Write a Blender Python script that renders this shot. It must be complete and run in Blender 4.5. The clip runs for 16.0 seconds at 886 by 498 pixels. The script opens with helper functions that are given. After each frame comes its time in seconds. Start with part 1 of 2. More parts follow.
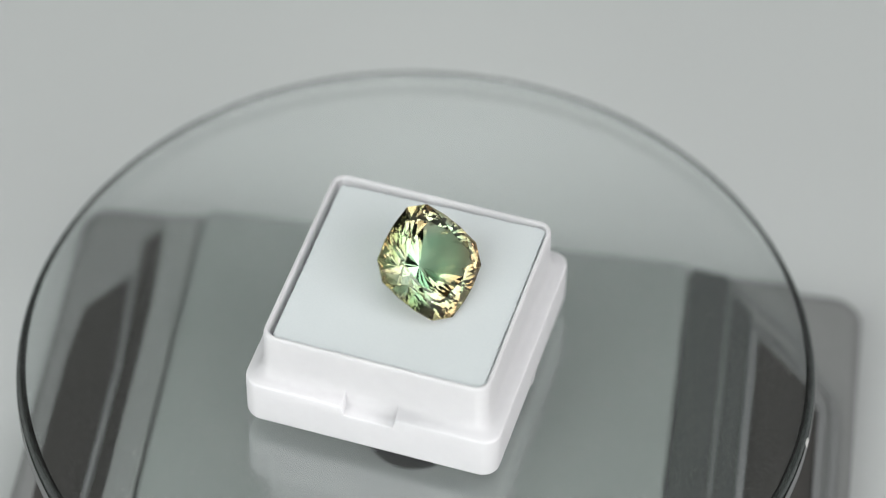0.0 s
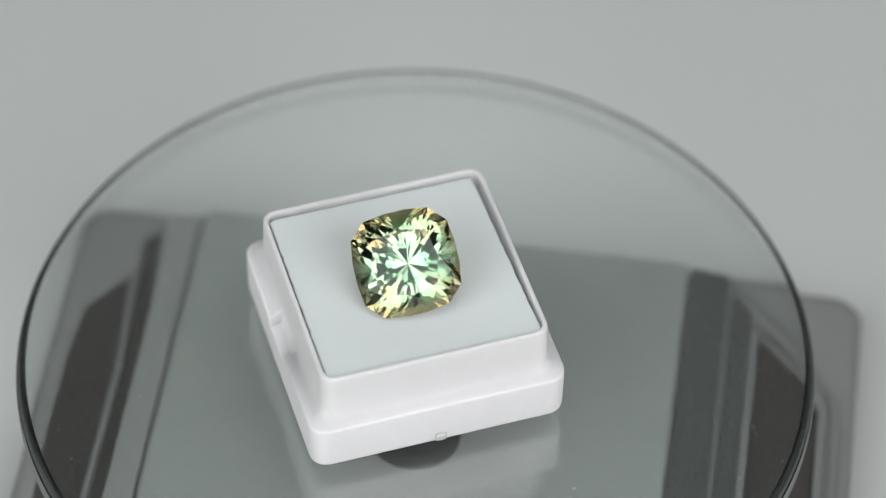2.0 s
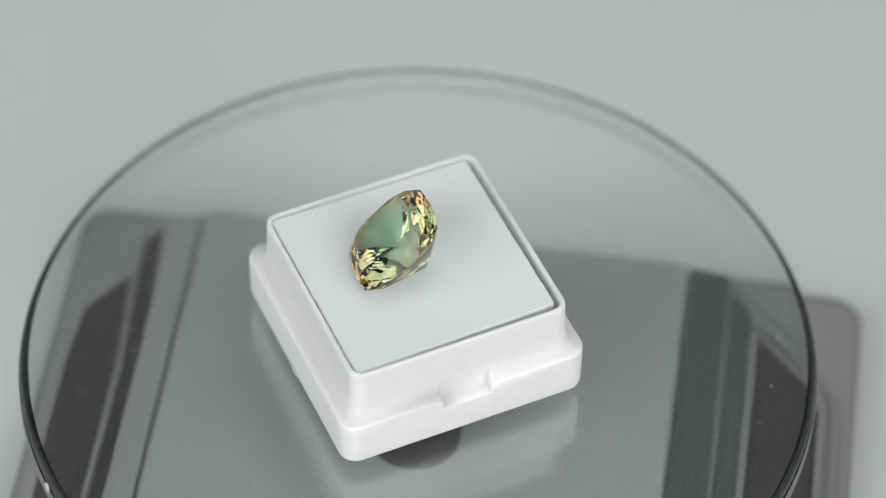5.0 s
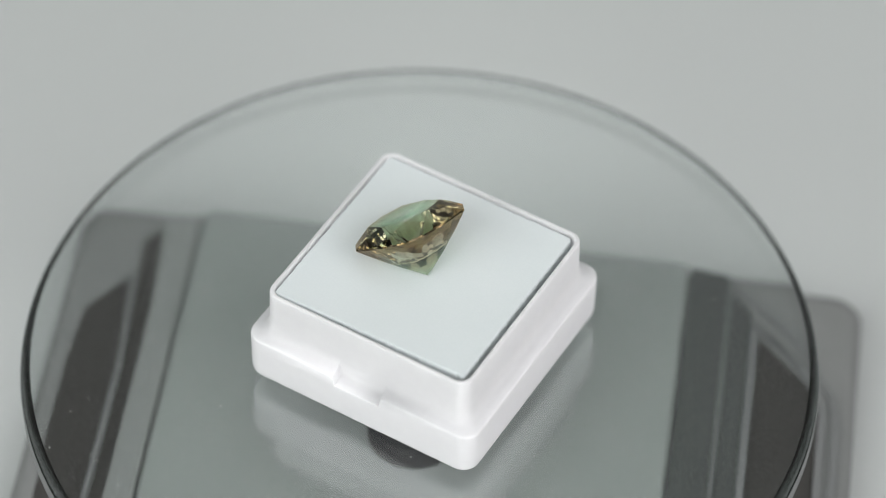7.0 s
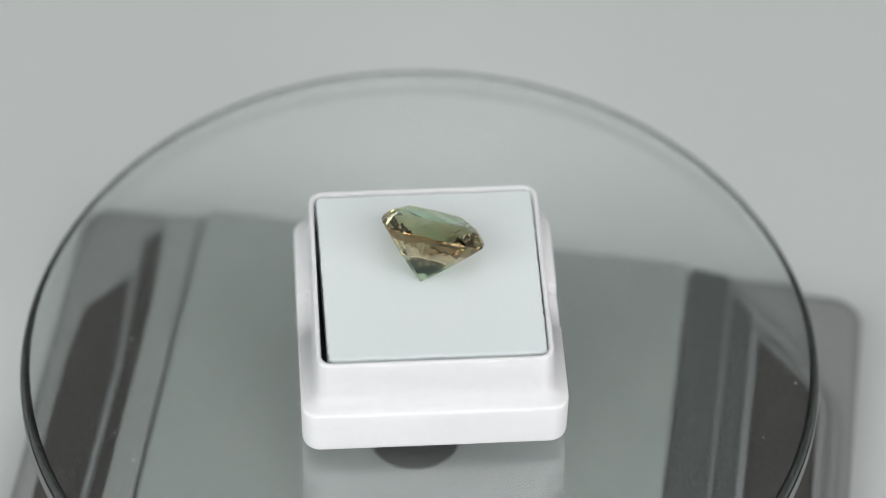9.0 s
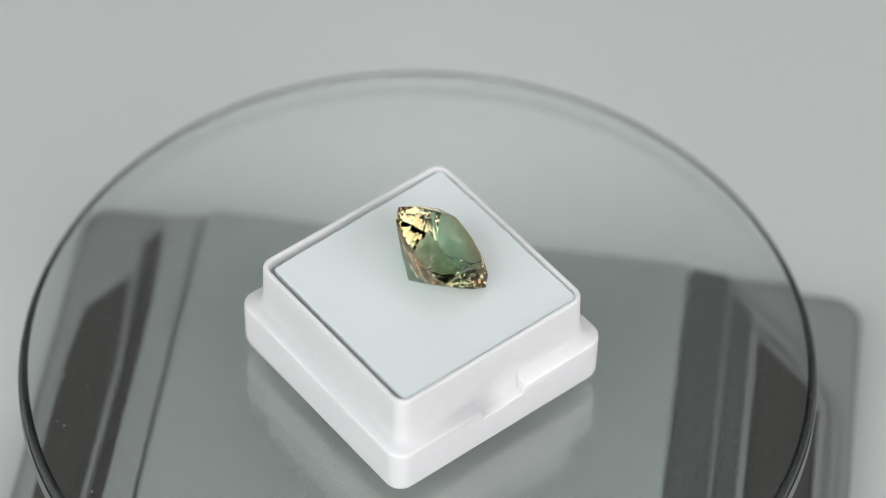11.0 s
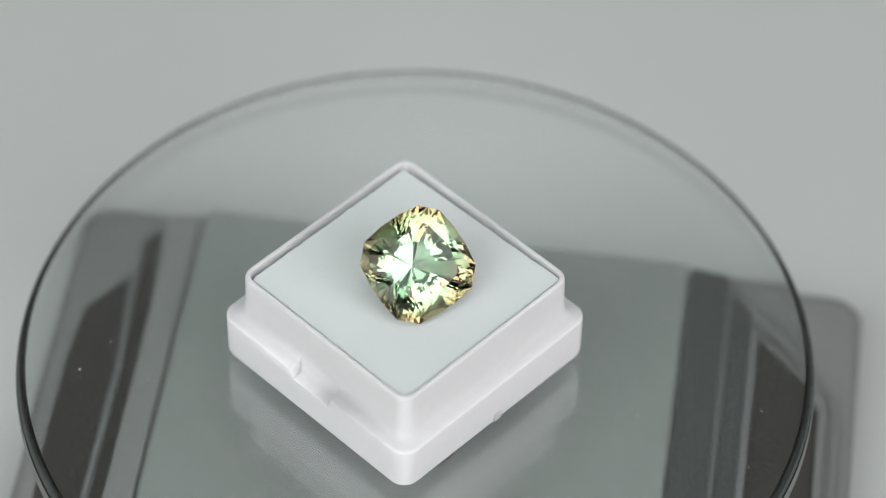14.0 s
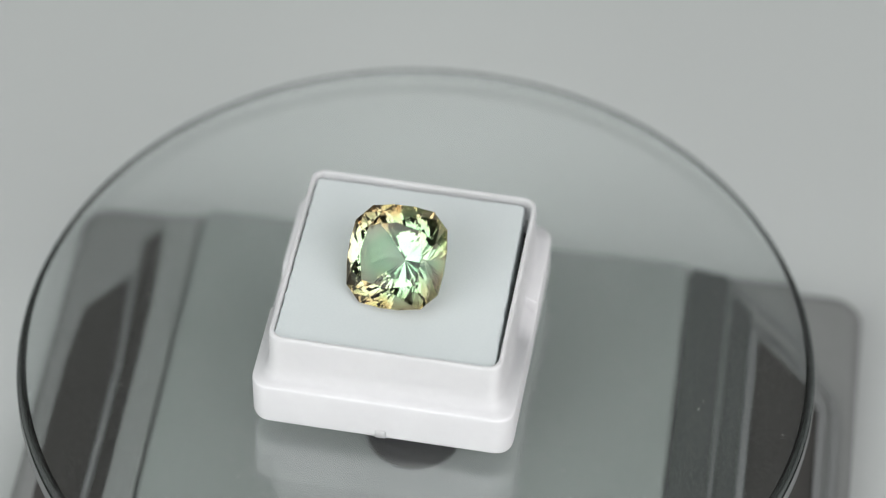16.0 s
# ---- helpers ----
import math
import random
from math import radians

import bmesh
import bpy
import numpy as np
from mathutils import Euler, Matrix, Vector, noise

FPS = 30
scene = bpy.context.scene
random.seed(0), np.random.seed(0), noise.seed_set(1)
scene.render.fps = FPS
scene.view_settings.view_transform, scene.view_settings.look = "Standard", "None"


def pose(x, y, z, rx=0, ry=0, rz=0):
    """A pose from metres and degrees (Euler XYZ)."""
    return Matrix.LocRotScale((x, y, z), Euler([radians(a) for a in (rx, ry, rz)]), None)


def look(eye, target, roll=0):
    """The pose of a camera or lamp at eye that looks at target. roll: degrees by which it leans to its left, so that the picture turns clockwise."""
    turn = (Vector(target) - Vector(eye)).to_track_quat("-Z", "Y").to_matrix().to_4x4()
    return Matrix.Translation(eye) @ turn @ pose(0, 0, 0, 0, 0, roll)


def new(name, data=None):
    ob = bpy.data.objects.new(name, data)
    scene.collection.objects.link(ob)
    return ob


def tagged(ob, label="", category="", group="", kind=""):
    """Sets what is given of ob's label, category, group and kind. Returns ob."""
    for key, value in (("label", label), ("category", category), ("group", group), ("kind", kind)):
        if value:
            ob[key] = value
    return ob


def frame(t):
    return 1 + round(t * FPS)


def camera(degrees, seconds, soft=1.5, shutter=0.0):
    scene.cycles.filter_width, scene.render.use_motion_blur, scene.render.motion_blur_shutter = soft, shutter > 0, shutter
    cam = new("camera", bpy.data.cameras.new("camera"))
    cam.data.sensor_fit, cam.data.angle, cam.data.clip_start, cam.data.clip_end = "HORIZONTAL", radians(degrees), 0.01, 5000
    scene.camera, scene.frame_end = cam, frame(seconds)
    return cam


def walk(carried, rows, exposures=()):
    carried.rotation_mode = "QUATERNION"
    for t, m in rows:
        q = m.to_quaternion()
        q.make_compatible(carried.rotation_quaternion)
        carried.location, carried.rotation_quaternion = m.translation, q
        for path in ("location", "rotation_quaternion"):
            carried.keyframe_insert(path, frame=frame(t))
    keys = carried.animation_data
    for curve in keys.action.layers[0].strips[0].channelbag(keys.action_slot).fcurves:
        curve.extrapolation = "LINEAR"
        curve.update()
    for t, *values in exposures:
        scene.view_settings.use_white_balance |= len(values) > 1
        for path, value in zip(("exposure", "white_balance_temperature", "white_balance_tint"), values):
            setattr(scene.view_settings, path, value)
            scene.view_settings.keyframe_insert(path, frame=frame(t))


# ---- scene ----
# A gemstone in its open box on a turning glass plate. Lengths below are in millimetres, times MM.
MM = 0.001
FOV = 15.0
EYE = Vector((0.0, -253.76, 299.02)) * MM
AIM = Vector((3.14, 15.58, -0.7)) * MM
ROLL = 1.25
cam = camera(FOV, 16.0, soft=1.0)
cam.data.dof.use_dof = True
cam.data.dof.focus_distance = 0.381
cam.data.dof.aperture_fstop = 10.5
view = look(EYE, AIM, ROLL)
walk(cam, [(0.0, view), (16.0, view)],
     exposures=[(0.0, 0.0), (1.0, -0.14), (1.5, -0.17), (3.0, -0.14), (4.0, -0.10), (6.3, 0.0), (9.2, 0.0),
                (12.5, 0.0), (13.5, -0.07), (14.5, -0.15), (16.0, -0.09)])

# the plate turns clockwise at an even speed
PHASE, RATE = -17.2, -27.66

# ---- light ----
world = bpy.data.worlds.new("studio_dim")
world.use_nodes = True
world.node_tree.nodes["Background"].inputs[0].default_value = (0.75, 0.8, 0.82, 1)
world.node_tree.nodes["Background"].inputs[1].default_value = 0.05
scene.world = world


def softbox(name, eye, target, width, height, watts, colour=(1, 1, 1)):
    data = bpy.data.lights.new(name, "AREA")
    data.shape, data.size, data.size_y = "RECTANGLE", width, height
    data.energy, data.color = watts, colour
    ob = new(name, data)
    ob.matrix_world = look(eye, target)
    return ob


softbox("overhead_light", (0.06, -0.06, 0.92), (0, 0, 0), 0.55, 0.45, 1.4, (0.96, 1.0, 1.0))
softbox("left_light", (-0.60, -0.67, 0.55), (0, 0, 0), 0.95, 1.0, 8.9, (0.985, 1.0, 0.992))
softbox("right_light", (0.59, -0.70, 0.55), (0, 0, 0), 0.95, 1.0, 9.5, (1.0, 0.978, 0.985))


# ---- materials ----
def material(name, colour, rough=0.5, metal=0.0, spec=0.5):
    m = bpy.data.materials.new(name)
    m.use_nodes = True
    b = m.node_tree.nodes["Principled BSDF"]
    b.inputs["Base Color"].default_value = (*colour, 1)
    b.inputs["Roughness"].default_value = rough
    b.inputs["Metallic"].default_value = metal
    b.inputs["Specular IOR Level"].default_value = spec
    return m


def grain(m, scale, low, high, bump=0.0, second=0.0, rough=None):
    """Varies the base colour between two shades at two scales, with a fine relief."""
    t = m.node_tree
    b = t.nodes["Principled BSDF"]
    co = t.nodes.new("ShaderNodeTexCoord")
    n1 = t.nodes.new("ShaderNodeTexNoise")
    n1.inputs["Scale"].default_value, n1.inputs["Detail"].default_value = scale, 6
    n2 = t.nodes.new("ShaderNodeTexNoise")
    n2.inputs["Scale"].default_value, n2.inputs["Detail"].default_value = second or scale / 12, 3
    mix = t.nodes.new("ShaderNodeMath")
    mix.operation = "MULTIPLY_ADD"
    mix.inputs[1].default_value = 0.5
    half = t.nodes.new("ShaderNodeMath")
    half.operation = "MULTIPLY"
    half.inputs[1].default_value = 0.5
    ramp = t.nodes.new("ShaderNodeValToRGB")
    ramp.color_ramp.elements[0].position, ramp.color_ramp.elements[1].position = 0.3, 0.7
    ramp.color_ramp.elements[0].color = (*low, 1)
    ramp.color_ramp.elements[1].color = (*high, 1)
    for n in (n1, n2):
        t.links.new(co.outputs["Object"], n.inputs["Vector"])
    t.links.new(n2.outputs["Fac"], half.inputs[0])
    t.links.new(n1.outputs["Fac"], mix.inputs[0])
    t.links.new(half.outputs[0], mix.inputs[2])
    t.links.new(mix.outputs[0], ramp.inputs["Fac"])
    t.links.new(ramp.outputs["Color"], b.inputs["Base Color"])
    if bump:
        bp = t.nodes.new("ShaderNodeBump")
        bp.inputs["Strength"].default_value, bp.inputs["Distance"].default_value = bump, 0.0002
        t.links.new(n1.outputs["Fac"], bp.inputs["Height"])
        t.links.new(bp.outputs["Normal"], b.inputs["Normal"])
    if rough:
        mr = t.nodes.new("ShaderNodeMapRange")
        mr.inputs["To Min"].default_value, mr.inputs["To Max"].default_value = rough
        t.links.new(n2.outputs["Fac"], mr.inputs["Value"])
        t.links.new(mr.outputs["Result"], b.inputs["Roughness"])
    return m


PAPER = grain(material("backdrop_paper", (0.5, 0.52, 0.51), 0.85), 900, (0.53, 0.558, 0.546), (0.558, 0.577, 0.569), 0.05, 6)
WALL = grain(material("studio_wall", (0.35, 0.36, 0.36), 0.9), 40, (0.045, 0.047, 0.047), (0.055, 0.057, 0.057))
DARK_WALL = grain(material("dark_wall", (0.05, 0.05, 0.05), 0.9), 40, (0.045, 0.045, 0.045), (0.055, 0.055, 0.055))
PLASTIC = grain(material("white_plastic", (0.75, 0.75, 0.76), 0.5, spec=0.35), 700, (0.70, 0.70, 0.712), (0.735, 0.735, 0.747), 0.03, 60)
pl = PLASTIC.node_tree.nodes["Principled BSDF"]
pl.inputs["Subsurface Weight"].default_value, pl.inputs["Subsurface Scale"].default_value = 1.0, 0.0016
pl.inputs["Subsurface Radius"].default_value = (1.0, 1.0, 1.0)
FOAM = grain(material("white_foam", (0.74, 0.8, 0.82), 0.95, spec=0.1), 4000, (0.725, 0.782, 0.788), (0.765, 0.816, 0.82), 0.1, 120)
GREY = grain(material("satin_grey_panel", (0.12, 0.13, 0.125), 0.35, spec=0.4), 1500, (0.225, 0.245, 0.237), (0.255, 0.275, 0.266), 0.0, 40, (0.3, 0.42))
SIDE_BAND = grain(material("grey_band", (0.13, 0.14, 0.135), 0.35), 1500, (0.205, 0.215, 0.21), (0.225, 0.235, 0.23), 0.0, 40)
BODY = grain(material("dark_plastic", (0.06, 0.063, 0.062), 0.45), 1500, (0.18, 0.186, 0.182), (0.205, 0.21, 0.207), 0.01, 50)
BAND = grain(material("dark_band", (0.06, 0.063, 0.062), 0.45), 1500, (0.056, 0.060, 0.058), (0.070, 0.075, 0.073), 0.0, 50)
RIDGE = grain(material("grey_ridge", (0.13, 0.135, 0.135), 0.4), 1500, (0.15, 0.155, 0.155), (0.175, 0.18, 0.18), 0.05, 50)
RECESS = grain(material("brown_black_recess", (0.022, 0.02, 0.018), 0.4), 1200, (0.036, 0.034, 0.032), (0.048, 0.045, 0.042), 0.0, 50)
RUBBER = grain(material("black_rubber", (0.012, 0.012, 0.013), 0.8, spec=0.1), 1500, (0.01, 0.01, 0.011), (0.016, 0.016, 0.017), 0.1, 80)
BLACK_FOAM = grain(material("black_foam", (0.015, 0.015, 0.018), 0.95), 4000, (0.011, 0.011, 0.014), (0.02, 0.02, 0.024), 0.3, 200)
DUST = grain(material("pale_dust", (0.7, 0.7, 0.68), 0.9), 3000, (0.4, 0.4, 0.39), (0.65, 0.65, 0.63))


def clear(name, colour, ior, rough=0.0):
    m = bpy.data.materials.new(name)
    m.use_nodes = True
    t = m.node_tree
    t.nodes.remove(t.nodes["Principled BSDF"])
    g = t.nodes.new("ShaderNodeBsdfGlass")
    g.inputs["Color"].default_value = (*colour, 1)
    g.inputs["IOR"].default_value, g.inputs["Roughness"].default_value = ior, rough
    t.links.new(g.outputs[0], t.nodes["Material Output"].inputs["Surface"])
    return m, t, g


GLASS, _, _ = clear("clear_glass", (0.970, 0.988, 0.981), 1.52)
COATED, coat_tree, coat_glass = clear("half_mirror_underside", (0.978, 0.988, 0.984), 1.52)


def coat():
    """A thin reflecting film on the glass."""
    t = coat_tree
    gl = t.nodes.new("ShaderNodeBsdfGlossy")
    gl.inputs["Color"].default_value, gl.inputs["Roughness"].default_value = (1.0, 0.965, 0.985, 1), 0.13
    mix = t.nodes.new("ShaderNodeMixShader")
    mix.inputs[0].default_value = 0.14
    t.links.new(coat_glass.outputs[0], mix.inputs[1])
    t.links.new(gl.outputs[0], mix.inputs[2])
    t.links.new(mix.outputs[0], t.nodes["Material Output"].inputs["Surface"])


coat()
# ground edge, its glass colour darkened to paint in the rim's dark inner reflection
EDGE, edge_tree, edge_glass = clear("ground_edge_dark_reflection", (0.42, 0.45, 0.445), 1.52, 0.16)


def grind():
    """The ground edge scatters part of the light."""
    t = edge_tree
    df = t.nodes.new("ShaderNodeBsdfDiffuse")
    df.inputs["Color"].default_value = (0.6, 0.61, 0.605, 1)
    mix = t.nodes.new("ShaderNodeMixShader")
    mix.inputs[0].default_value = 0.3
    t.links.new(edge_glass.outputs[0], mix.inputs[1])
    t.links.new(df.outputs[0], mix.inputs[2])
    t.links.new(mix.outputs[0], t.nodes["Material Output"].inputs["Surface"])


grind()
# polished bevel; its dark tint stands in for the dark room mirrored inside
BEVEL, _, _ = clear("bevel_dark_reflection", (0.28, 0.288, 0.286), 1.52, 0.05)
GEM, gem_tree, gem_glass = clear("bicolour_gem", (0.8, 0.9, 0.8), 1.67)


def tint_gem():
    """Mint green in the heart, champagne and brown outwards."""
    t = gem_tree
    co = t.nodes.new("ShaderNodeTexCoord")
    n = t.nodes.new("ShaderNodeTexNoise")
    n.inputs["Scale"].default_value, n.inputs["Detail"].default_value = 220, 2
    flat = t.nodes.new("ShaderNodeVectorMath")
    flat.operation = "MULTIPLY"
    flat.inputs[1].default_value = (150, 120, 0)
    size = t.nodes.new("ShaderNodeVectorMath")
    size.operation = "LENGTH"
    s = t.nodes.new("ShaderNodeMath")
    s.operation = "MULTIPLY_ADD"
    s.inputs[1].default_value = 0.4
    r = t.nodes.new("ShaderNodeValToRGB")
    e = r.color_ramp.elements
    e[0].position, e[0].color = 0.50, (0.72, 0.895, 0.76, 1)
    e[1].position, e[1].color = 0.95, (0.79, 0.68, 0.545, 1)
    m = e.new(0.72)
    m.color = (0.86, 0.90, 0.80, 1)
    e.new(0.25).color = (0.81, 0.895, 0.82, 1)
    t.links.new(co.outputs["Object"], flat.inputs[0])
    t.links.new(co.outputs["Object"], n.inputs["Vector"])
    t.links.new(flat.outputs["Vector"], size.inputs[0])
    t.links.new(n.outputs["Fac"], s.inputs[0])
    t.links.new(size.outputs["Value"], s.inputs[2])
    t.links.new(s.outputs[0], r.inputs["Fac"])
    t.links.new(r.outputs["Color"], gem_glass.inputs["Color"])


tint_gem()


# ---- building helpers ----
def finish(name, bm, mat, smooth=False):
    me = bpy.data.meshes.new(name)
    bmesh.ops.recalc_face_normals(bm, faces=bm.faces[:])
    for f in bm.faces:
        f.smooth = smooth
    bm.to_mesh(me)
    bm.free()
    me.materials.append(mat)
    return new(name, me)


def part(name, bm, mat, parent, label="", smooth=False):
    ob = finish(name, bm, mat, smooth)
    ob.parent = parent
    if label:
        tagged(ob, label)
    return ob


def rounded(hx, hy, r, n=8, cx=0.0, cy=0.0):
    """The outline of a rounded rectangle, counter-clockwise."""
    pts = []
    for sx, sy, a0 in ((1, 1, 0), (-1, 1, 90), (-1, -1, 180), (1, -1, 270)):
        for i in range(n + 1):
            a = radians(a0 + 90 * i / n)
            pts.append((cx + sx * (hx - r) + r * math.cos(a), cy + sy * (hy - r) + r * math.sin(a)))
    return pts


def loft(bm, rings, cap_low=True, cap_high=True):
    """Rings of equal count, each a list of (x, y, z) in millimetres, joined by faces."""
    vs = [[bm.verts.new((x * MM, y * MM, z * MM)) for x, y, z in ring] for ring in rings]
    for a, b in zip(vs, vs[1:]):
        for i in range(len(a)):
            j = (i + 1) % len(a)
            bm.faces.new((a[i], a[j], b[j], b[i]))
    if cap_low:
        bm.faces.new(vs[0][::-1])
    if cap_high:
        bm.faces.new(vs[-1])
    return vs


def soften(ob):
    for f in ob.data.polygons:
        f.use_smooth = len(f.vertices) == 4
    return ob


def at(pts, z):
    return [(x, y, z) for x, y in pts]


def prism(pts, z0, z1, bevel=0.0):
    """A prism over an outline, its upper edge eased by bevel."""
    bm = bmesh.new()
    if bevel:
        cx = sum(p[0] for p in pts) / len(pts)
        cy = sum(p[1] for p in pts) / len(pts)
        rx = max(abs(p[0] - cx) for p in pts)
        ry = max(abs(p[1] - cy) for p in pts)
        fx, fy = (rx - bevel) / rx, (ry - bevel) / ry
        mx, my = (rx - 0.3 * bevel) / rx, (ry - 0.3 * bevel) / ry
        loft(bm, [at(pts, z0), at(pts, z1 - bevel),
                  [(cx + (x - cx) * mx, cy + (y - cy) * my, z1 - 0.3 * bevel) for x, y in pts],
                  [(cx + (x - cx) * fx, cy + (y - cy) * fy, z1) for x, y in pts]])
    else:
        loft(bm, [at(pts, z0), at(pts, z1)])
    return bm


def circle(r, n, cx=0.0, cy=0.0):
    return [(cx + r * math.cos(2 * math.pi * i / n), cy + r * math.sin(2 * math.pi * i / n)) for i in range(n)]


# ---- the studio ----
FLOOR_Z = -23.5


def studio():
    # the paper sheet lies flat and sweeps up behind
    bm = bmesh.new()
    prof = [(-900, 0.0), (-300, 0.0), (0, 0.0), (320, 0.0)]
    for i in range(1, 13):
        a = radians(90 * i / 12)
        prof.append((320 + 260 * math.sin(a), 260 * (1 - math.cos(a))))
    prof.append((580, 450))
    prof.append((580, 610))
    rows_ = []
    for x in (-900, 900):
        rows_.append([bm.verts.new((x * MM, y * MM, (FLOOR_Z + z) * MM)) for y, z in prof])
    for i in range(len(prof) - 1):
        bm.faces.new((rows_[0][i], rows_[1][i], rows_[1][i + 1], rows_[0][i + 1]))
    tagged(finish("backdrop", bm, PAPER, True), "seamless pale grey backdrop paper, evenly lit", "backdrop", kind="structure")
    low = FLOOR_Z - 6
    for name, hx, hy, cx, cy, z0, z1, mat in (
            ("floor", 1300, 1300, 0, 0, low - 40, low, WALL),
            ("ceiling", 1300, 1300, 0, 0, 1300, 1340, WALL),
            ("wall_north", 1300, 20, 0, 1320, low - 40, 1340, WALL),
            ("wall_south", 1300, 20, 0, -1320, low - 40, 1340, DARK_WALL),
            ("wall_east", 20, 1340, 1320, 0, low - 40, 1340, WALL),
            ("wall_west", 20, 1340, -1320, 0, low - 40, 1340, WALL)):
        bm = bmesh.new()
        loft(bm, [at([(cx + hx, cy + hy), (cx - hx, cy + hy), (cx - hx, cy - hy), (cx + hx, cy - hy)], z) for z in (z0, z1)])
        tagged(finish(name, bm, mat), "plain matt studio " + name.split("_")[0], name.split("_")[0], kind="structure")


studio()


# ---- the drive unit under the plate ----
TOP = -14.0
BASE_SIZE = 1.008


def strip(line, width):
    """The outline of a band of even width along a bent line."""
    left, right = [], []
    for k, (x, y) in enumerate(line):
        ax, ay = line[max(k - 1, 0)]
        bx, by = line[min(k + 1, len(line) - 1)]
        n = math.hypot(bx - ax, by - ay)
        nx, ny = -(by - ay) / n * width / 2, (bx - ax) / n * width / 2
        left.append((x + nx, y + ny))
        right.append((x - nx, y - ny))
    return left + right[::-1]


def drive_unit():
    root = tagged(new("turntable_base"), "dark grey plastic turntable base under the glass plate", "turntable base")
    soften(part("housing", prism(rounded(49.1, 44.5, 3.5, 8, 3.3, -15.9), -20.94, TOP - 1.2, 1.4), BODY, root))
    soften(part("centre_panel", prism(rounded(30.4, 44.2, 0.8, 3, 0.0, -15.7), -19.0, TOP, 0.35), GREY, root, "satin grey centre panel"))
    low = TOP - 1.3
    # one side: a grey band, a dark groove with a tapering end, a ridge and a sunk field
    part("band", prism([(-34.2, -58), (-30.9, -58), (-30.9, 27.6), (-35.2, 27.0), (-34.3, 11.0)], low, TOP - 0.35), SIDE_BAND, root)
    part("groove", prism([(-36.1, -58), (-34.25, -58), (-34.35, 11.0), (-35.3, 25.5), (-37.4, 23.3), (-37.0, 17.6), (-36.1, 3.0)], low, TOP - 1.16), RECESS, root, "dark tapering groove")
    part("ridge", prism(strip([(-36.55, -58), (-36.55, 3.0), (-37.5, 17.4)], 0.55), low, TOP - 0.6), RIDGE, root)
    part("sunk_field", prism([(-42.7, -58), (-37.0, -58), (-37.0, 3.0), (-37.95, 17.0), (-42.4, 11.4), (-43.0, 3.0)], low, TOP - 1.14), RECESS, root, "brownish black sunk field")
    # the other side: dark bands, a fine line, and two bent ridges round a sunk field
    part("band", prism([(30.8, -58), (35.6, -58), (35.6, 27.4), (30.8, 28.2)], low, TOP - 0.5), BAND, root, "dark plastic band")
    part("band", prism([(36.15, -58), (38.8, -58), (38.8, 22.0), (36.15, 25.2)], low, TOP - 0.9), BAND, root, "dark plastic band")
    part("fine_line", prism(strip([(35.88, -58), (35.88, 26.6)], 0.36), low, TOP - 0.4), RIDGE, root)
    part("ridge", prism(strip([(39.3, -58), (39.3, 20.0), (45.9, 13.0), (48.3, 9.2), (48.3, -58)], 0.85), low, TOP - 0.5), RIDGE, root)
    part("outer_ridge", prism(strip([(36.8, 25.8), (44.6, 18.6), (49.4, 11.4), (50.1, 7.7), (50.1, -58)], 0.8), low, TOP - 0.7), RIDGE, root)
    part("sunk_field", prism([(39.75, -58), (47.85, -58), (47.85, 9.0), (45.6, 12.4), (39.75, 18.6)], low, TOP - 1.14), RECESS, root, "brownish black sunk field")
    # full size, standing on the paper well below the plate
    for o in root.children:
        o.data.transform(pose(0, 0, 0, 0, 0, -7.5))
        o.data.transform(Matrix.Translation(EYE * (1 - BASE_SIZE)) @ Matrix.Scale(BASE_SIZE, 4))
    return root


drive_unit()


def hub():
    root = tagged(new("spindle_hub"), "black rubber hub between the drive unit and the glass plate", "hub")
    bm = bmesh.new()
    loft(bm, [at(circle(r, 48), z) for r, z in ((5.6, -16.5), (5.6, -14.0), (5.2, -13.5))])
    part("foot", bm, RUBBER, root)
    bm = bmesh.new()
    loft(bm, [at(circle(r, 48), z) for r, z in ((5.2, -13.6), (5.0, -5.9))])
    part("spindle", bm, RUBBER, root)
    bm = bmesh.new()
    loft(bm, [at(circle(r, 48), z) for r, z in ((5.4, -6.0), (6.5, -5.0), (6.5, -3.62))])
    part("collar", bm, RUBBER, root)
    return root


HUB = hub()


# ---- the turning glass plate ----
R_PLATE, THICK = 46.5, 3.6
PLATE_X, PLATE_Y = -0.15, -0.23
BX, BY = -0.40, -1.41


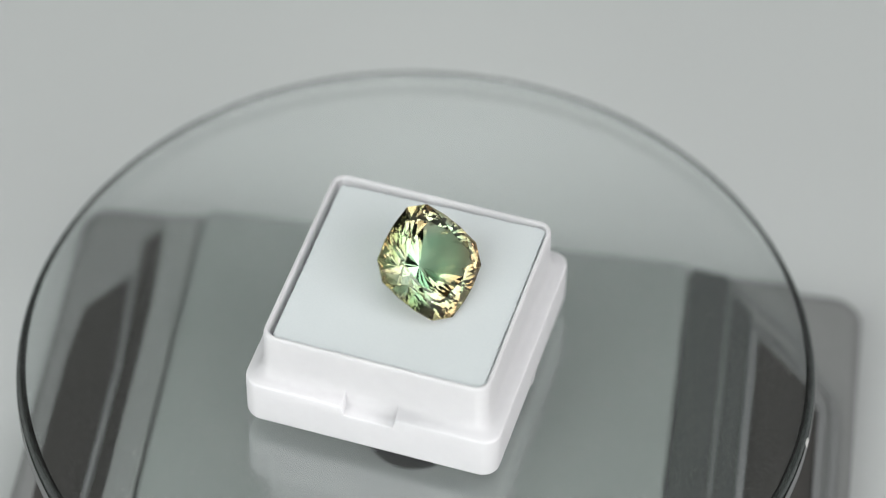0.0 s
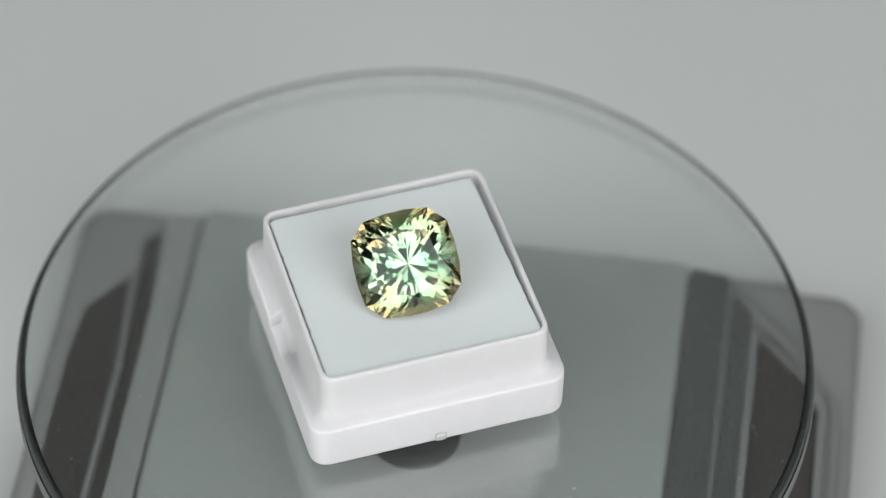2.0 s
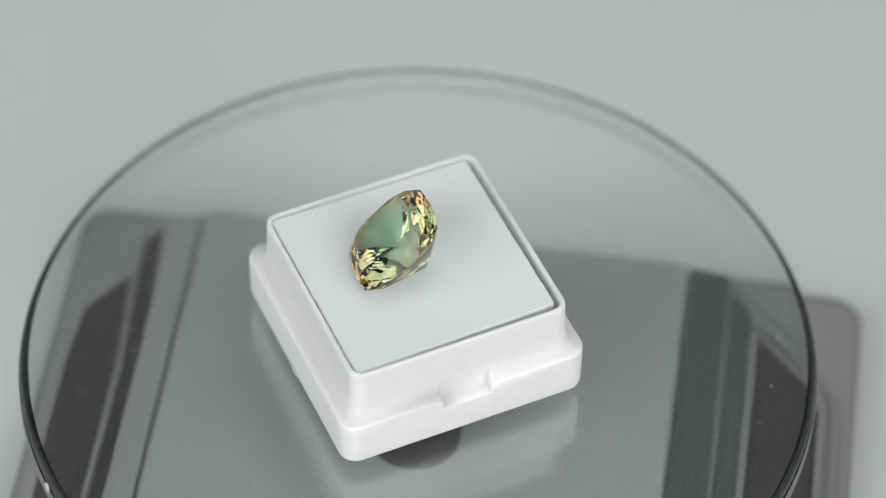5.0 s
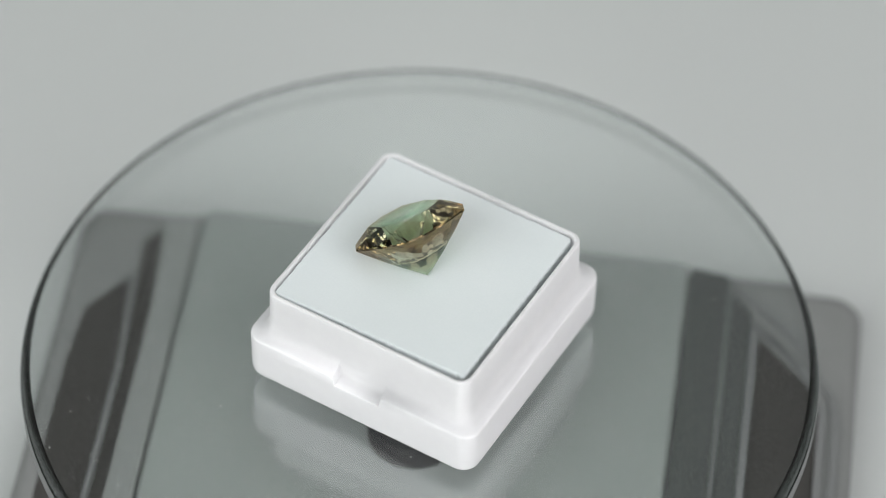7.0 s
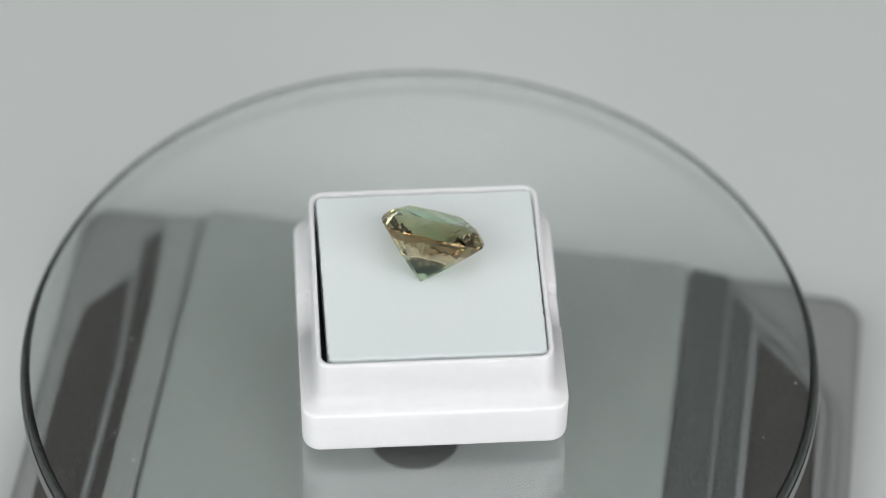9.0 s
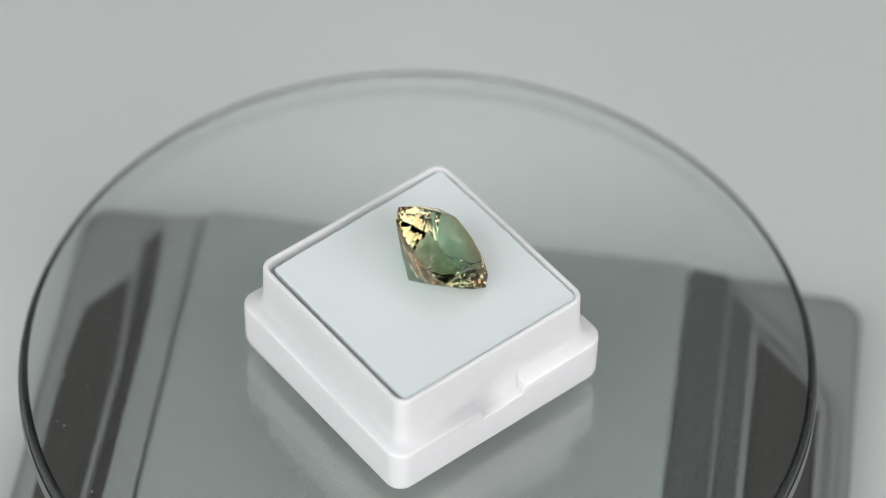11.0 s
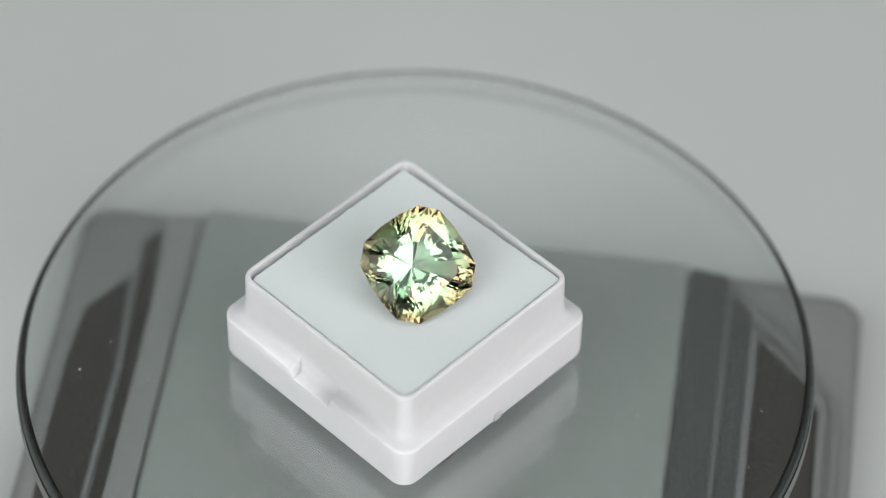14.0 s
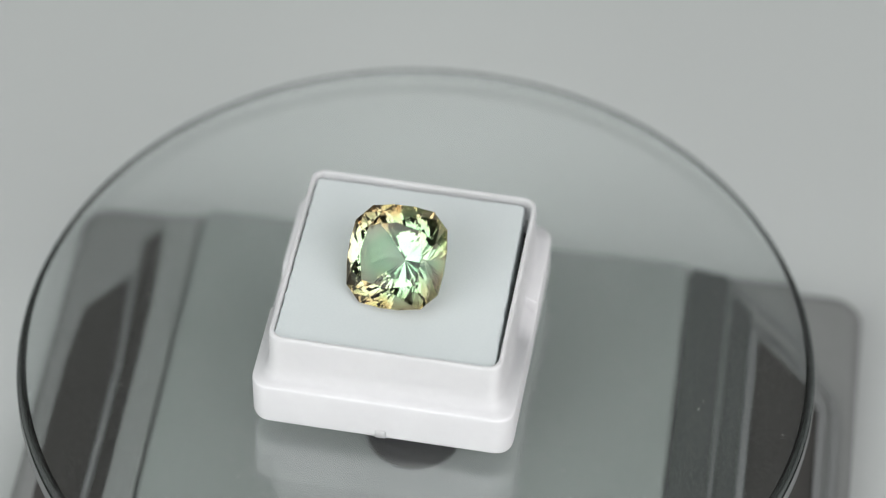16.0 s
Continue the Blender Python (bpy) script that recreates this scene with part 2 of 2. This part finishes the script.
def glass_plate():
    root = tagged(new("glass_plate"), "round clear glass turntable plate with dusty surface", "glass plate")
    bm = bmesh.new()
    prof = [(R_PLATE - 0.55, -THICK), (R_PLATE - 0.25, -THICK + 0.12), (R_PLATE - 0.05, -THICK + 0.4), (R_PLATE, -THICK + 0.6), (R_PLATE, -THICK / 2),
            (R_PLATE, -1.5), (R_PLATE - 0.1, -1.05), (R_PLATE - 0.32, -0.6), (R_PLATE - 0.65, -0.25), (R_PLATE - 0.95, -0.07), (R_PLATE - 1.25, 0.0)]
    loft(bm, [at(circle(r, 256, PLATE_X, PLATE_Y), z) for r, z in prof])
    g = part("disc", bm, GLASS, root)
    g.data.materials.append(EDGE)
    g.data.materials.append(COATED)
    g.data.materials.append(BEVEL)
    for f in g.data.polygons:
        f.use_smooth = len(f.vertices) == 4
        if len(f.vertices) == 4:
            f.material_index = 3 if f.center.z > -0.9 * MM else 1
        else:
            f.material_index = 2 if f.center.z < -0.5 * THICK * MM else 0
    g.visible_shadow = False
    # specks of dust and a few short fibres on the upper face
    rnd = random.Random(5)
    bm = bmesh.new()
    for k in range(12000):
        fine = k > 2800
        a, r = rnd.uniform(0, 2 * math.pi), 28 * rnd.random() ** 0.3 if fine else 44.5 * rnd.random() ** 0.62
        x, y = r * math.cos(a), r * math.sin(a)
        if abs(x - BX) < 15.2 and abs(y - BY) < 15.2:
            continue
        # the finest dust lies in drifts
        if fine and noise.noise(Vector((x * 0.17, y * 0.17, 3.0))) < rnd.uniform(-0.6, 0.5):
            continue
        big = rnd.random() ** 12
        w = rnd.uniform(0.025, 0.05) if fine else 0.02 + 0.11 * big
        l = w * rnd.uniform(1.0, 1.8)
        if rnd.random() < 0.016:
            w, l = 0.012, rnd.uniform(0.3, 1.6)
        t = rnd.uniform(0, math.pi)
        h = min(w, l) * 0.8
        c, d = math.cos(t), math.sin(t)
        ring_ = [(x + u * c - v * d, y + u * d + v * c) for u, v in ((l, 0), (0, w), (-l, 0), (0, -w))]
        vs = [bm.verts.new((p * MM, q * MM, 0.004 * MM)) for p, q in ring_]
        top = bm.verts.new((x * MM, y * MM, (0.004 + h) * MM))
        for m in range(4):
            bm.faces.new((vs[m], vs[(m + 1) % 4], top))
        bm.faces.new(vs[::-1])
    tagged(part("dust", bm, DUST, root, "pale specks of dust and lint"), kind="stuff")
    # a chip in the rim
    bm = bmesh.new()
    bmesh.ops.create_icosphere(bm, subdivisions=2, radius=0.45 * MM)
    for v in bm.verts:
        v.co = Vector((v.co.x * 0.5, v.co.y * 1.3, v.co.z * 1.4)) * (1 + 0.3 * noise.noise(v.co * 4000))
        v.co += Vector((math.cos(radians(1.8)) * (R_PLATE - 0.1) + PLATE_X, math.sin(radians(1.8)) * (R_PLATE - 0.1) + PLATE_Y, -1.2)) * MM
    part("rim_chip", bm, DUST, root, "whitish chip in the glass rim")
    return root


PLATE = glass_plate()


# ---- the box ----
RIM, LEDGE, FOAM_TOP = 12.9, 6.25, 12.55


def box_outline(h, r, z, low):
    """Rounded square at height z, with the middle of two sides let down to low."""
    pts = rounded(h, h, r, 8)
    out = []
    for i, p in enumerate(pts):
        out.append(p)
        if i == 8:
            out += [(3.2, h), (2.9, h), (-2.9, h), (-3.2, h)]
        if i == 26:
            out += [(-3.2, -h), (-2.9, -h), (2.9, -h), (3.2, -h)]
    return [(x, y, low if abs(x) < 3.0 and abs(y) > h - 0.01 else z) for x, y in out]


def gem_box():
    root = tagged(new("gem_box"), "open white plastic gem box base with foam insert", "gem box")
    # one moulding: outer wall, a cove up to the raised rim, and the well inside it
    rings = [(14.35, 2.0, 0.0, 0.0), (14.72, 2.0, 0.08, 0.08), (14.96, 2.0, 0.3, 0.3), (15.04, 2.0, 0.7, 0.7), (15.06, 2.0, 3.5, 3.5), (15.07, 2.0, 4.5, 4.5),
             (15.08, 2.0, LEDGE - 0.36, 4.75), (15.05, 2.0, LEDGE - 0.14, 4.8), (14.97, 2.0, LEDGE - 0.03, 4.84), (14.84, 1.98, LEDGE + 0.02, 4.89),
             (14.45, 1.9, LEDGE + 0.13, 4.98), (14.05, 1.85, LEDGE + 0.36, 5.1), (13.75, 1.75, LEDGE + 0.7, 5.4), (13.55, 1.7, LEDGE + 1.15, 6.3),
             (13.43, 1.65, LEDGE + 1.75, 7.5), (13.36, 1.6, LEDGE + 2.6, LEDGE + 2.5)]
    rings += [(h, rr, z, z) for h, rr, z in (
        (13.3, 1.6, RIM - 0.45), (13.25, 1.58, RIM - 0.2), (13.14, 1.55, RIM - 0.05), (13.04, 1.5, RIM), (12.9, 1.4, RIM - 0.03), (12.81, 1.35, RIM - 0.12),
        (12.76, 1.3, RIM - 0.3), (12.74, 1.3, RIM - 0.7), (12.68, 1.25, LEDGE + 0.9), (12.62, 1.2, LEDGE + 0.8))]
    bm = bmesh.new()
    loft(bm, [box_outline(h, rr, z, low) for h, rr, z, low in rings])
    shell = soften(part("shell", bm, PLASTIC, root, "white moulded plastic shell"))
    for f in shell.data.polygons:
        if 2.8 * MM < abs(f.center.x) < 3.19 * MM and abs(f.center.y) > 13 * MM and 4.1 * MM < f.center.z < 7.0 * MM:
            f.use_smooth = False
    # the cut foam pad is a little short on two sides, and its edges are rough
    rnd = random.Random(3)
    pad = rounded(12.37, 12.38, 0.5, 4)
    edge = []
    for i, (x, y) in enumerate(pad):
        x2, y2 = pad[(i + 1) % len(pad)]
        steps_ = max(1, int(math.hypot(x2 - x, y2 - y) / 0.3))
        for k in range(steps_):
            edge.append((x + (x2 - x) * k / steps_, y + (y2 - y) * k / steps_))
    raw = [rnd.gauss(0, 0.011) for _ in edge]
    jit = [0.6 * q + 0.4 * raw[k - 1] for k, q in enumerate(raw)]
    slant = lambda x, y: (x + 0.24, y + (0.021 * x if y > 0 else -0.003 * x) - 0.2)
    bm = bmesh.new()
    loft(bm, [[(*slant(x * (k + q * w), y * (k + q * w)), z + q * w * 1.5) for (x, y), q in zip(edge, jit)] for k, w, z in (
        (1.0, 0, LEDGE + 1.2), (1.0, 0.3, FOAM_TOP - 0.25), (0.993, 0.3, FOAM_TOP - 0.06), (0.98, 0.1, FOAM_TOP))])
    part("foam_insert", bm, FOAM, root, "pale white foam insert")
    part("foam_lining", prism(rounded(12.55, 12.55, 0.8, 4), LEDGE + 0.82, LEDGE + 1.2), BLACK_FOAM, root, "black foam lining sheet")
    soften(part("nub", prism(rounded(0.3, 0.65, 0.2, 4, 14.86, 0.0), 0.3, 1.5, 0.2), PLASTIC, root))
    for o in root.children:
        o.location = (BX * MM, BY * MM, 0)
    return root


BOX = gem_box()

# ---- the stone ----
GEM_LEAN, GEM_FACE, GEM_SPIN = 40.0, -24.0, -26.0
CULET = (-1.4, -0.35)


def girdle(a):
    """Half width of the square cushion outline in the direction a (degrees)."""
    c, s = abs(math.cos(radians(a))), abs(math.sin(radians(a)))
    n = 3.5
    return 5.9 / (c ** n + s ** n) ** (1 / n)


def gem():
    depth, crown, belt = 5.9, 1.7, 0.19
    n = 16
    bm = bmesh.new()

    def spot(a, k, z):
        r = k * girdle(a)
        return bm.verts.new((r * math.cos(radians(a)) * MM, r * math.sin(radians(a)) * MM, z * MM))

    def ring(count, off, k, z):
        return [spot(360 * (i + off) / count, k, z) for i in range(count)]

    def belt_ring(z):
        """Corner points on the outline, each chord notched a little at its middle."""
        vs = []
        for i in range(2 * n):
            a = 360 * (i + 1) / (2 * n)
            if i % 2 == 0:
                vs.append(spot(a, 1.0, z))
            else:
                a0, a1 = a - 11.25, a + 11.25
                x = (girdle(a0) * math.cos(radians(a0)) + girdle(a1) * math.cos(radians(a1))) / 2
                y = (girdle(a0) * math.sin(radians(a0)) + girdle(a1) * math.sin(radians(a1))) / 2
                vs.append(bm.verts.new((x * 0.998 * MM, y * 0.998 * MM, z * MM)))
        return vs

    tip = bm.verts.new((0, 0, 0))
    rnd = random.Random(11)

    def wobble(k, drop, off):
        """A ring of 32 points on the pavilion, in and out in turn and never quite even."""
        vs = []
        for i in range(2 * n):
            q = k * (1.06 if i % 2 else 0.94) * rnd.uniform(0.975, 1.025)
            vs.append(spot(360 * (i + off) / (2 * n) + rnd.uniform(-0.8, 0.8), q, q * drop * rnd.uniform(0.992, 1.008) * depth))
        return vs

    # long narrow rays round the point, then two steeper tiers up to the belt
    inner = wobble(0.40, 0.925, 0.0)
    mid = wobble(0.70, 0.962, 0.5)
    g0 = belt_ring(depth)
    g1 = belt_ring(depth + belt)
    bez = [spot(45 * i + 22.5, 0.84, depth + belt + crown * 0.58) for i in range(8)]
    tab = [spot(45 * i, 0.64, depth + belt + crown) for i in range(8)]
    for i in range(2 * n):
        j = (i + 1) % (2 * n)
        bm.faces.new((tip, inner[j], inner[i]))
        # mid point i lies half a step beyond inner point i
        bm.faces.new((inner[i], inner[j], mid[i]))
        bm.faces.new((inner[j], mid[j], mid[i]))
        # belt point i lies half a step beyond mid point i
        bm.faces.new((mid[i], mid[j], g0[i]))
        bm.faces.new((mid[j], g0[j], g0[i]))
    for i in range(2 * n):
        j = (i + 1) % (2 * n)
        bm.faces.new((g0[i], g0[j], g1[j], g1[i]))
    for i in range(8):
        j = (i + 1) % 8
        # bez[i] at 22.5 + 45 i, tab[j] at 45 + 45 i; belt points from 22.5 + 45 i on
        k = 4 * i + 1
        p = [g1[(k + m) % 32] for m in range(5)]
        bm.faces.new((bez[i], p[0], p[1]))
        bm.faces.new((bez[i], p[1], p[2]))
        bm.faces.new((bez[j], p[2], p[3]))
        bm.faces.new((bez[j], p[3], p[4]))
        bm.faces.new((bez[i], p[2], tab[j]))
        bm.faces.new((p[2], bez[j], tab[j]))
        bm.faces.new((bez[i], tab[j], tab[i]))
    bm.faces.new(tab)
    turn = pose(0, 0, 0, 0, 0, GEM_FACE) @ pose(0, 0, 0, 0, GEM_LEAN, 0) @ pose(0, 0, 0, 0, 0, GEM_SPIN + 45)
    lowest = min((turn @ v.co).z for v in bm.verts)
    bmesh.ops.recalc_face_normals(bm, faces=bm.faces[:])
    root = tagged(new("gemstone"), "faceted bicolour green and champagne cushion cut gemstone lying tilted on foam", "gemstone")
    zones = {"pavilion": [], "girdle": [], "crown": [], "table_facet": []}
    for f in bm.faces:
        z = f.calc_center_median().z / MM
        zones["table_facet" if z > depth + belt + crown - 0.01 else "crown" if z > depth + belt else "girdle" if z > depth + 0.01 else "pavilion"].append(f)
    for name, faces in zones.items():
        index, co, polys = {}, [], []
        for f in faces:
            for v in f.verts:
                if v not in index:
                    index[v] = len(co)
                    co.append(v.co[:])
            polys.append([index[v] for v in f.verts])
        me = bpy.data.meshes.new(name)
        me.from_pydata(co, [], polys)
        me.materials.append(GEM)
        new(name, me).parent = root
    bm.free()
    place = pose(CULET[0] * MM, CULET[1] * MM, FOAM_TOP * MM - lowest - 0.00002)
    return root, place @ turn


GEMSTONE, GEM_POSE = gem()


def motions():
    steps = [0.5 * i for i in range(33)]
    turned = lambda t: pose(0, 0, 0, 0, 0, PHASE + RATE * t)
    walk(PLATE, [(t, pose(0.34 * MM, -0.55 * MM, 0) @ turned(t)) for t in steps])
    walk(BOX, [(t, turned(t)) for t in steps])
    walk(HUB, [(t, pose(0.0, -1.2 * MM, 0) @ turned(t)) for t in steps])
    walk(GEMSTONE, [(t, turned(t) @ GEM_POSE) for t in steps])


motions()
